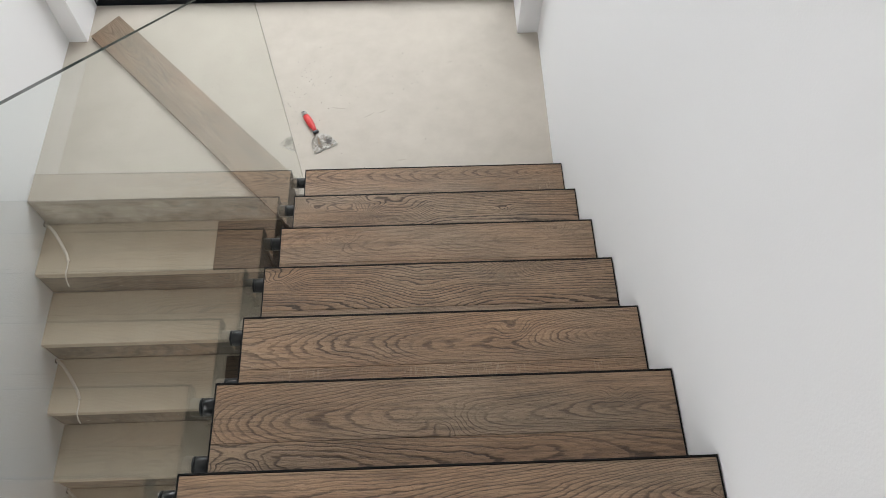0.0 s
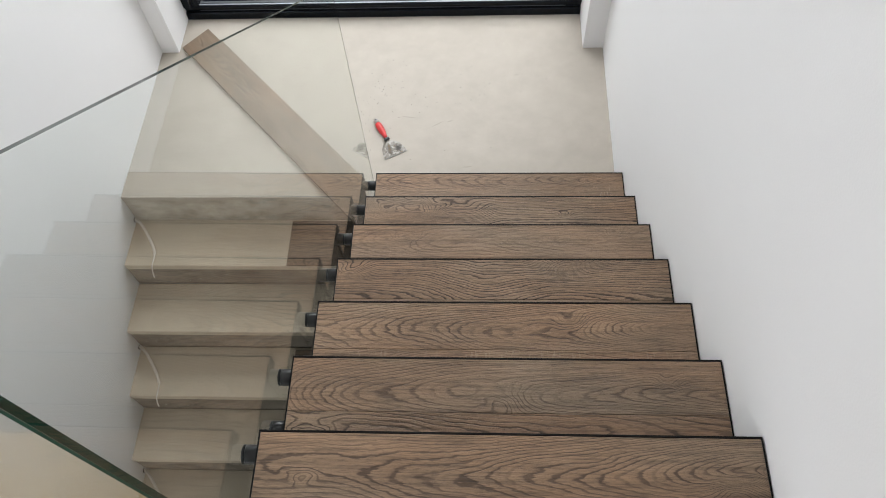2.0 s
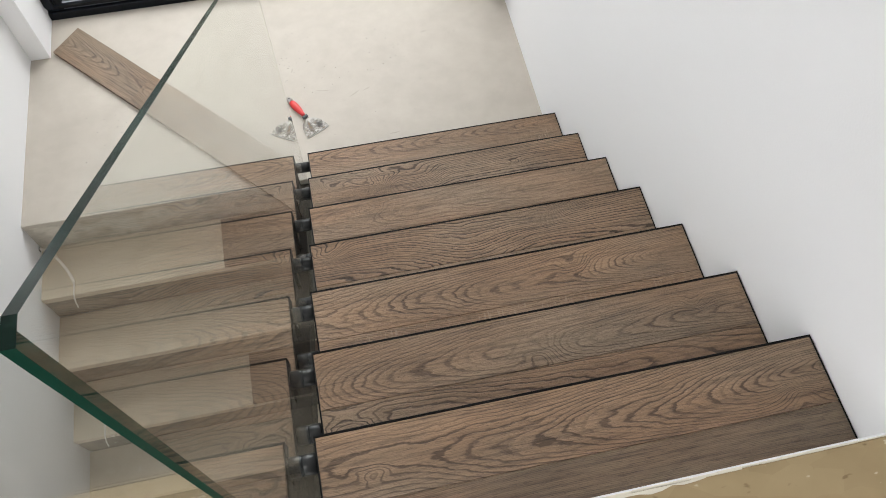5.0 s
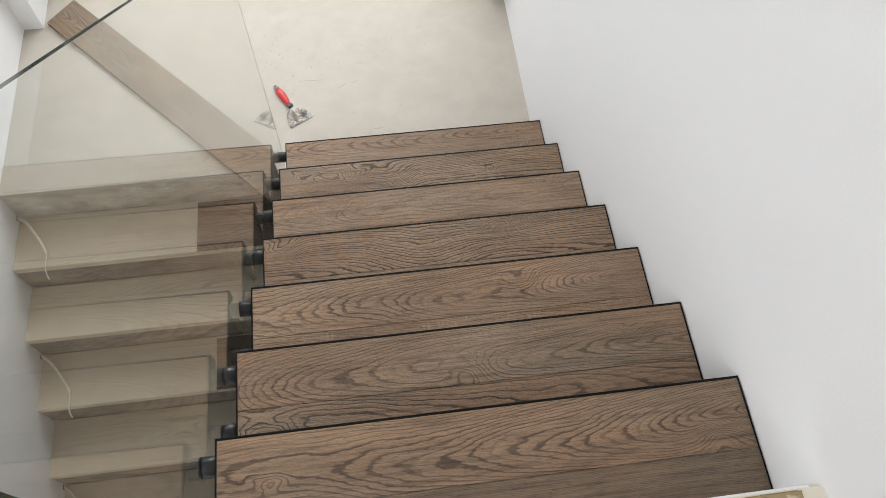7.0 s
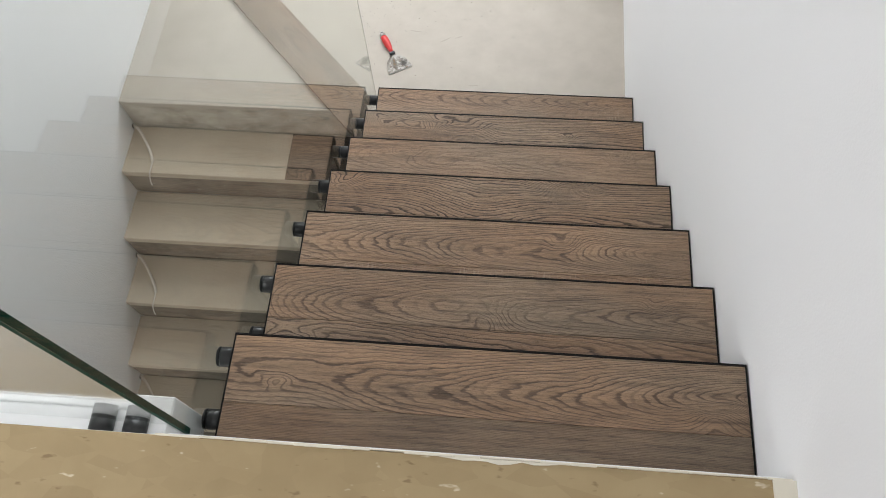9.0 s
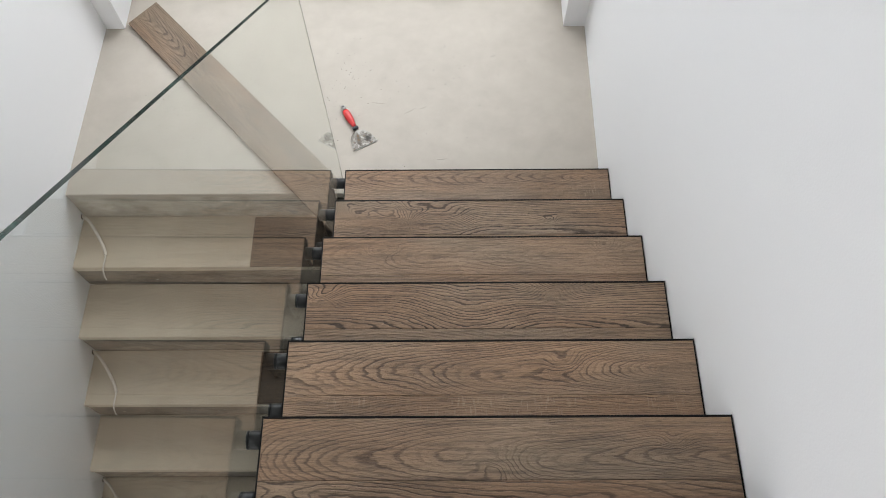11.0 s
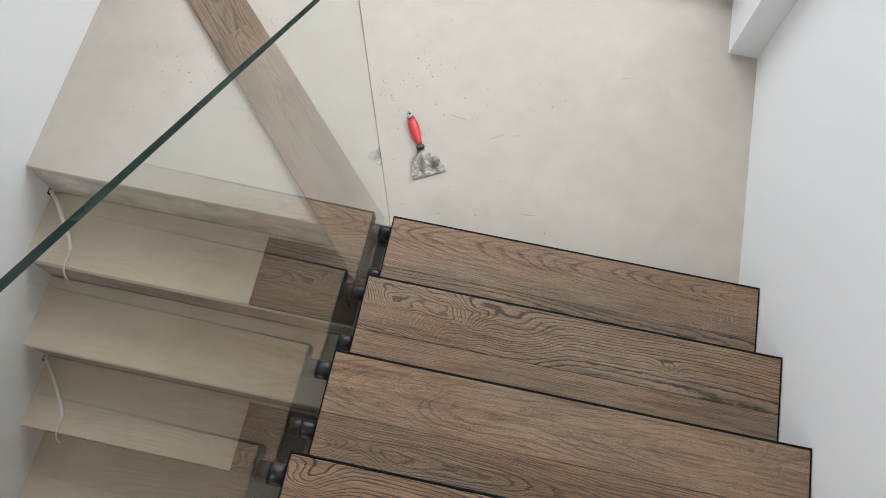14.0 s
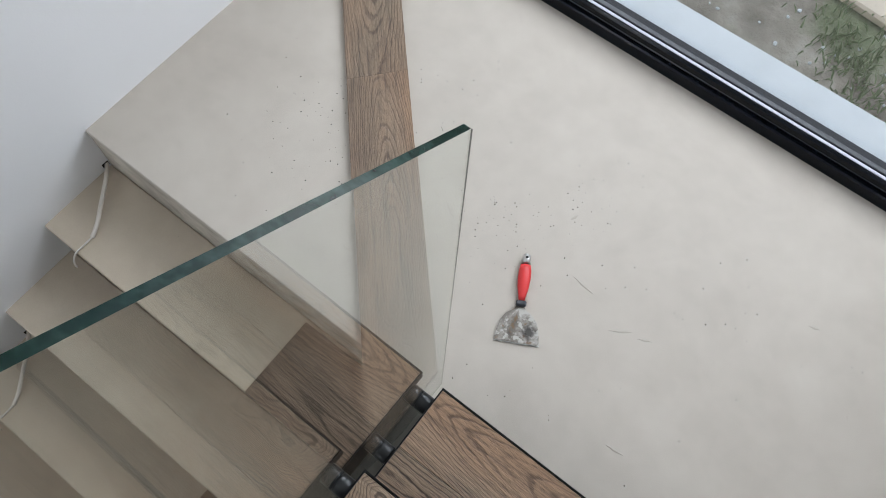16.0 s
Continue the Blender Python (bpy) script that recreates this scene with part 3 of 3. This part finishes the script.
structure("wall_top_step", box((skew(-1.67) - 0.03, EDGE + 0.0045, 7 * RISE - 0.02), (1.045 + skew(-1.67), EDGE + 0.010, TOP - 0.031)), WHITE,
          "white plastered face above the top oak tread", "wall")
saw = []
for n in range(1, 8):
    y = -(n - 1) * GOING - 0.04
    saw += [(y, (n - 1) * RISE + 0.002 if n == 1 else (n - 1) * RISE - 0.0465), (y, n * RISE - 0.0465)]
saw += [(-1.70, 7 * RISE - 0.0465), (-1.70, 6 * RISE - 0.22), (-0.30, 0.002)]
part("stringer", prism(saw, 0.004, 0.016, 0), BLACK_STEEL, flight, "black painted steel side plate")
part("stringer", prism(saw, 0.985, 0.997, 0), BLACK_STEEL, flight)
part("soffit", prism([(-0.32, 0.003), (-1.69, 6 * RISE - 0.2), (-1.69, 6 * RISE - 0.22), (-0.34, -0.02)], 0.018, 0.984, 0), BLACK_STEEL, flight)

# ---- concrete flight going down ----
lower = thing("concrete_stair_flight", "unfinished flight of beige screeded concrete steps going down", "staircase")
for m in range(1, 8):
    y1 = -0.005 - (m - 1) * GOING_L
    y0 = y1 - GOING_L
    z = -m * RISE_L - 0.01
    xl = left_wall_x(y0) - 0.02
    part("step", box((xl, y0, z - 0.035), (-0.074, y1 + (0.0025 if m > 1 else 0.0005), z), 0.003), STEP_SCREED, lower, "beige screed tread")
    body = box((xl, y0 + 0.003, z - RISE_L + 0.002), (-0.076, y1 + (0.02 if m > 1 else 0.0), z - 0.036))
    part("riser", body, SHADED_CONCRETE, lower, "rough brownish concrete riser with shade in its colour")

# ---- glass along the oak flight ----
GX = -0.0322                         # at the standoffs; the panel leans a little outwards
HALF = 0.0045                        # half the thickness of the stair glass


def glass_slab(outline, lo, hi, axis):
    """A slab of glass; its faces are clear and its cut edges deep green."""
    bm = prism(outline, lo, hi, axis)
    for v in bm.verts if axis == 0 else ():
        v.co.x += skew(v.co.y) - 0.0045 * (v.co.z - 0.15 + 0.74 * v.co.y)
    bm.normal_update()
    for f in bm.faces:
        upright_end = abs(f.normal.z) < 0.1 and (f.normal.y < -0.5 if axis == 0 else f.normal.x > 0.5)
        f.material_index = 0 if abs(f.normal[axis]) > 0.9 else 2 if upright_end else 1
    return bm


rail = thing("stair_glass_balustrade", "frameless clear glass balustrade with green edges on black standoffs", "balustrade")
outline = [(0.039, 0.003), (0.039, 1.141), (0.035, 1.147), (-1.645, 2.3490), (-1.6655, 2.3490), (-1.6655, 1.095), (-0.10, 0.003)]
panel = part("glass_panel", glass_slab(outline, GX - HALF, GX + HALF, 0), [GLASS, GREEN_EDGE, END_EDGE], rail, "clear toughened glass with dark green edge")
panel.visible_shadow = False
spacer = mesh_of("standoff", turned([(GX + HALF + 0.0001, 0.0), (GX + HALF + 0.0001, 0.0202), (GX + 0.0066, 0.0212), (-0.002, 0.0212), (0.0, 0.0195), (0.004, 0.0)]), BLACK_GLOSS)
button = mesh_of("cap", turned([(GX - HALF - 0.0001, 0.0), (GX - HALF - 0.0001, 0.0212), (GX - 0.0078, 0.0212), (GX - 0.0086, 0.0202), (GX - 0.0086, 0.0)]), BLACK_GLOSS)
for n in range(1, 8):
    for back in (0.046, 0.178):
        y, z = -(n - 1) * GOING - back, n * RISE - 0.030
        s = new("standoff", spacer)
        s.parent, s.location = rail, (skew(y), y, z)
        c = new("cap", button)
        c.parent, c.location = s, (0, 0, 0)

# ---- glass across the upper floor edge ----
BY = -1.6555
guard = thing("floor_glass_balustrade", "clear glass balustrade with slim black top rail above the slab", "balustrade")
gx0 = left_wall_x(-1.65) + 0.004
outline = [(gx0, TOP - 0.15), (-0.0630, TOP - 0.15), (-0.0630, 2.3455), (gx0, 2.3455)]
panel = part("glass_panel", glass_slab(outline, BY - 0.0060, BY + 0.0060, 1), [GLASS, GREEN_EDGE, END_EDGE], guard)
panel.visible_shadow = False
cap = bmesh.new()
box((gx0, BY - 0.0095, 2.3458), (-0.0622, BY + 0.0095, 2.350), 0.0008, cap)
part("top_rail", cap, BLACK_MATT, guard, "matt black metal top rail")
for x in (-0.126, -0.190, -0.62, -1.08):
    for z in (TOP - 0.062,):
        part("standoff", turned([(EDGE + 0.004, 0.0), (EDGE + 0.004, 0.022), (BY - 0.0062, 0.022), (BY - 0.0062, 0.0)], axis="y"), BLACK_GLOSS, guard, "", (x, 0, z))
        part("standoff_cap", turned([(BY + 0.0062, 0.0), (BY + 0.0062, 0.022), (BY + 0.0115, 0.021), (BY + 0.0115, 0.0)], axis="y"), BLACK_GLOSS, guard, "", (x, 0, z))

# ---- plank lying across the landing ----
plank = thing("oak_plank", "long brown oak plank lying diagonally on the landing", "plank")
far_l, far_r = Vector((-1.087, 0.913)), Vector((-0.977, 1.044))
near_l, near_r = Vector((-0.060, -0.205)), Vector((-0.059, 0.054))
cut = 0.495 / (near_l - far_l).length
mid_l = far_l.lerp(near_l, cut)
mid_r = far_r.lerp(near_r, 0.495 / (near_r - far_r).length)
for quad, wood in (((far_l, far_r, mid_r, mid_l), OAK_PALE), ((mid_l, mid_r, near_r, near_l), OAK_PALE_NEAR)):
    c = sum(quad, Vector((0, 0))) / 4
    ang = math.atan2(*(quad[3] - quad[0]).yx)
    turn = Matrix.Rotation(-ang, 2)
    local = [tuple(turn @ (p - c) * 0.9998) for p in quad]
    piece = part("board", prism(local, 0.0, 0.018, 2, 0.0005), wood, plank)
    piece.location, piece.rotation_euler = (c.x, c.y, 0.0005), (0, 0, ang)

# ---- loose oak boards on the concrete steps ----
for m in (1, 3):
    y1 = -0.013 - (m - 1) * GOING_L
    z = -m * RISE_L - 0.01
    b = part("oak_offcut", box((-0.192, -0.121, 0.0), (0.192, 0.118, 0.009), 0.0012), OAK_DARK)
    b.location = (-0.252, y1 - 0.121, z + 0.0005)
    tagged(b, "short dark oak board lying on a concrete step", "board", "loose boards on the steps")

# ---- putty knife ----
knife = thing("putty_knife", "putty knife with red handle and smeared steel blade on the landing", "putty knife", (0.010, 0.311, 0.0))
knife.rotation_euler = (0, 0, radians(28.5))
handle = turned([(0.0, 0.0), (0.0, 0.0075), (0.012, 0.0095), (0.035, 0.0145), (0.062, 0.0165), (0.080, 0.0160), (0.095, 0.0135), (0.1, 0.0)], 18, "y")
for v in handle.verts:
    v.co.z *= 0.8
part("handle", handle, RED, knife, "red plastic handle", (0, 0.014, 0.0115))
end_cap = turned([(0.0, 0.0), (0.0, 0.0122), (0.012, 0.0118), (0.022, 0.0095), (0.026, 0.005), (0.027, 0.0)], 18, "y")
part("end_cap", end_cap, CHROME, knife, "bright metal end cap", (0, 0.1142, 0.0115))
# Black disc laid on for the dark inside of the hanging hole.
part("hanging_hole", turned([(0.0, 0.0), (0.0, 0.0035), (0.0012, 0.0035), (0.0012, 0.0)], 14, "z"), BLACK_STEEL, knife, "", (0, 0.127, 0.0226))
part("collar", box((-0.013, 0.0, 0.004), (0.013, 0.0138, 0.018), 0.003), GASKET, knife, "dull grey steel collar")
half = [(0.010, 0.0), (0.017, -0.008), (0.034, -0.021), (0.046, -0.040), (0.052, -0.065), (0.056, -0.092)]
arc = [(-x, y) for x, y in half] + half[::-1]
blade = prism(arc, 0.0, 0.0016)
part("blade", blade, BLADE, knife, "smeared worn steel blade", (0, 0, 0.004))
part("blade_rim", box((-0.056, -0.0945, 0.0015), (0.056, -0.0922, 0.0042), 0.0006), CHROME, knife, "bright scraping edge")

# ---- cables out of the wall beside the concrete steps ----
def cable(m):
    z = -m * RISE_L - 0.01
    y = -0.012 - (m - 1) * GOING_L
    xw = left_wall_x(y)
    c = thing("cable", "white electric cable hanging out of the wall onto a step", "cable", (xw, y, z), "cables beside the steps")
    part("sheath", tube([(-0.01, 0.002, 0.020), (0.006, -0.006, 0.020), (0.045, -0.038, 0.035), (0.088, -0.095, 0.034), (0.120, -0.150, 0.018), (0.133, -0.186, 0.0075)], 0.0062), CABLE, c, "white cable sheath")
    part("core", tube([(0.1332, -0.187, 0.008), (0.134, -0.215, 0.009), (0.132, -0.247, 0.004), (0.128, -0.266, -0.030), (0.124, -0.270, -0.062)], 0.0028, 8), COPPER_GREY, c, "thin pale cable cores")
    # No real hole: a black box gives the dark of the cable opening.
    part("cable_hole_dark", box((-0.012, -0.016, 0.010), (0.0006, 0.006, 0.030), 0.001), BLACK_STEEL, c, "small black box for the dark inside of the cable hole")
    return c


for m in (1, 3, 5):
    cable(m)

# ---- crumbs and scuffs on the landing ----
bm = bmesh.new()
rng = random.Random(7)
for cx, cy, sx, sy, count in ((-0.17, 0.42, 0.06, 0.09, 60), (0.10, 0.16, 0.12, 0.06, 14), (-0.60, 0.36, 0.14, 0.12, 60), (-0.76, 0.43, 0.12, 0.10, 55), (-0.50, 0.62, 0.17, 0.14, 40), (-0.02, 0.62, 0.05, 0.12, 40), (0.35, 0.62, 0.22, 0.12, 30), (0.5, 0.3, 0.3, 0.25, 14)):
    for k in range(count):
        x, y, s = rng.gauss(cx, sx), rng.gauss(cy, sy), rng.choice((0.0005, 0.0007, 0.0009, 0.0011, 0.0014))
        if -1.1 < x < 0.98 and 0.03 < y < 1.05:
            box((x - s, y - s * rng.uniform(0.6, 1.3), 0.0004), (x + s, y + s, 0.0004 + s), 0.0, bm)
tagged(part("crumbs", bm, CRUMB), "dark mortar crumbs scattered over the screed landing", "debris", "", "stuff")

# ---- outside ----
bm = bmesh.new()
bmesh.ops.create_grid(bm, x_segments=2, y_segments=2, size=600)
ground = structure("ground", bm, SOIL, "bare garden soil with patches of weeds", "ground")
ground.location = (0, 601.37, -0.10)
bm = bmesh.new()
rng = random.Random(3)
for k in range(620):
    cx, cy = rng.choice(((0.36, 1.60), (0.30, 1.68), (0.42, 1.52), (0.05, 1.95), (-0.3, 1.9)))
    x, y = rng.gauss(cx, 0.09), rng.gauss(cy, 0.07)
    if y < 1.44:
        continue
    a, h, lean, w = rng.uniform(0, 6.28), rng.uniform(0.015, 0.05), rng.uniform(0.008, 0.035), rng.uniform(0.0015, 0.004)
    d, s = Vector((math.cos(a), math.sin(a), 0)), Vector((-math.sin(a), math.cos(a), 0))
    p = Vector((x, y, -0.102))
    q = [p - s * w, p + s * w, p + d * lean * 0.4 + Vector((0, 0, h * 0.7)) + s * w * 0.8, p + d * lean + Vector((0, 0, h)), p + d * lean * 0.4 + Vector((0, 0, h * 0.7)) - s * w * 0.8]
    bm.faces.new([bm.verts.new(v) for v in q])
tagged(part("grass", bm, LEAF), "sparse green weeds and grass on the soil", "grass", "", "stuff")

# pebbles, a pale stone and an orange pipe beside the sill
def stone(name, label, at, size, material, seed, category="stone", group=""):
    bm = bmesh.new()
    bmesh.ops.create_icosphere(bm, subdivisions=2, radius=1.0)
    r = random.Random(seed)
    off = Vector((r.uniform(0, 9), r.uniform(0, 9), r.uniform(0, 9)))
    for v in bm.verts:
        v.co = v.co * (1 + 0.5 * noise.noise(v.co * 0.9 + off))
        v.co = Vector((v.co.x * size[0], v.co.y * size[1], v.co.z * size[2]))
    ob = part(name, bm, material, None, "", at)
    return tagged(ob, label, category, group)


stone("stone", "pale angular stone lying on the garden soil", (0.575, 1.475, -0.09), (0.035, 0.022, 0.03), STONE, 4)
bm = bmesh.new()
rng = random.Random(12)
for k in range(90):
    x, y, s = rng.uniform(-0.9, 0.95), rng.uniform(1.45, 1.95), rng.uniform(0.003, 0.009)
    made = bmesh.ops.create_icosphere(bm, subdivisions=1, radius=s)["verts"]
    for v in made:
        v.co = v.co * rng.uniform(0.7, 1.2) + Vector((x, y, -0.099))
tagged(part("pebbles", bm, STONE), "small pale pebbles strewn over the garden soil", "pebbles", "", "stuff")
pipe = [(d, 0.021 if k % 2 else 0.0185) for k, d in enumerate([0.004 * i for i in range(86)])]
ob = part("orange_pipe", turned([(0.0, 0.0)] + pipe + [(0.345, 0.0)], 16, "x"), ORANGE, None, "", (0.655, 1.462, -0.079))
ob.rotation_euler = (0, 0, radians(3))
tagged(ob, "orange corrugated plastic pipe lying on the soil", "pipe")
slab = part("garden_slab", box((-0.35, -0.14, 0.0), (0.35, 0.14, 0.035), 0.008), STEP_SCREED, None, "", (0.42, 1.93, -0.101))
slab.rotation_euler = (0, 0, radians(-6))
tagged(slab, "beige paving slab lying on the garden soil", "paving slab")

# faint scuffs of dried mortar on the landing
SMEAR = screed("dried_mortar_smear", (0.43, 0.392, 0.338), (0.38, 0.342, 0.29))
for x, y, ang, l in ((0.102, 0.457, -8, 0.032), (0.242, 0.413, 32, 0.030), (0.30, 0.43, 25, 0.018), (0.383, 0.162, 5, 0.022), (-0.02, 0.60, 70, 0.012), (0.62, 0.72, 15, 0.014)):
    bm = bmesh.new()
    n = 7
    pts = [(-l + 2 * l * k / n, 0.0006 * math.sin(k * 1.3), 0.0034 * math.sin(math.pi * (k + 0.4) / (n + 0.8))) for k in range(n + 1)]
    up = [bm.verts.new((a, b + w, 0)) for a, b, w in pts]
    dn = [bm.verts.new((a, b - w, 0)) for a, b, w in pts]
    top = [bm.verts.new((a, b, 0.0007)) for a, b, w in pts]
    for k in range(n):
        bm.faces.new((up[k], top[k], top[k + 1], up[k + 1]))
        bm.faces.new((top[k], dn[k], dn[k + 1], top[k + 1]))
    sc = part("mortar_smear", bm, SMEAR, None, "", (x, y, 0.0004))
    sc.rotation_euler = (0, 0, radians(ang))
    tagged(sc, "thin dried grey mortar smear on the screed landing", "smear", "mortar smears on the landing")

# crumbs of plaster left at the foot of the window frame
bm = bmesh.new()
rng = random.Random(21)
for k in range(26):
    x, s = rng.uniform(0.72, 0.92), rng.uniform(0.002, 0.006)
    made = bmesh.ops.create_icosphere(bm, subdivisions=1, radius=s)["verts"]
    for v in made:
        v.co = Vector((v.co.x * 2.2 + x, v.co.y + WIN_Y - rng.uniform(0.004, 0.007), max(0.0, v.co.z * 0.7 + 0.001)))
tagged(part("plaster_crumbs", bm, WHITE), "white plaster crumbs along the foot of the window frame", "debris", "", "stuff")
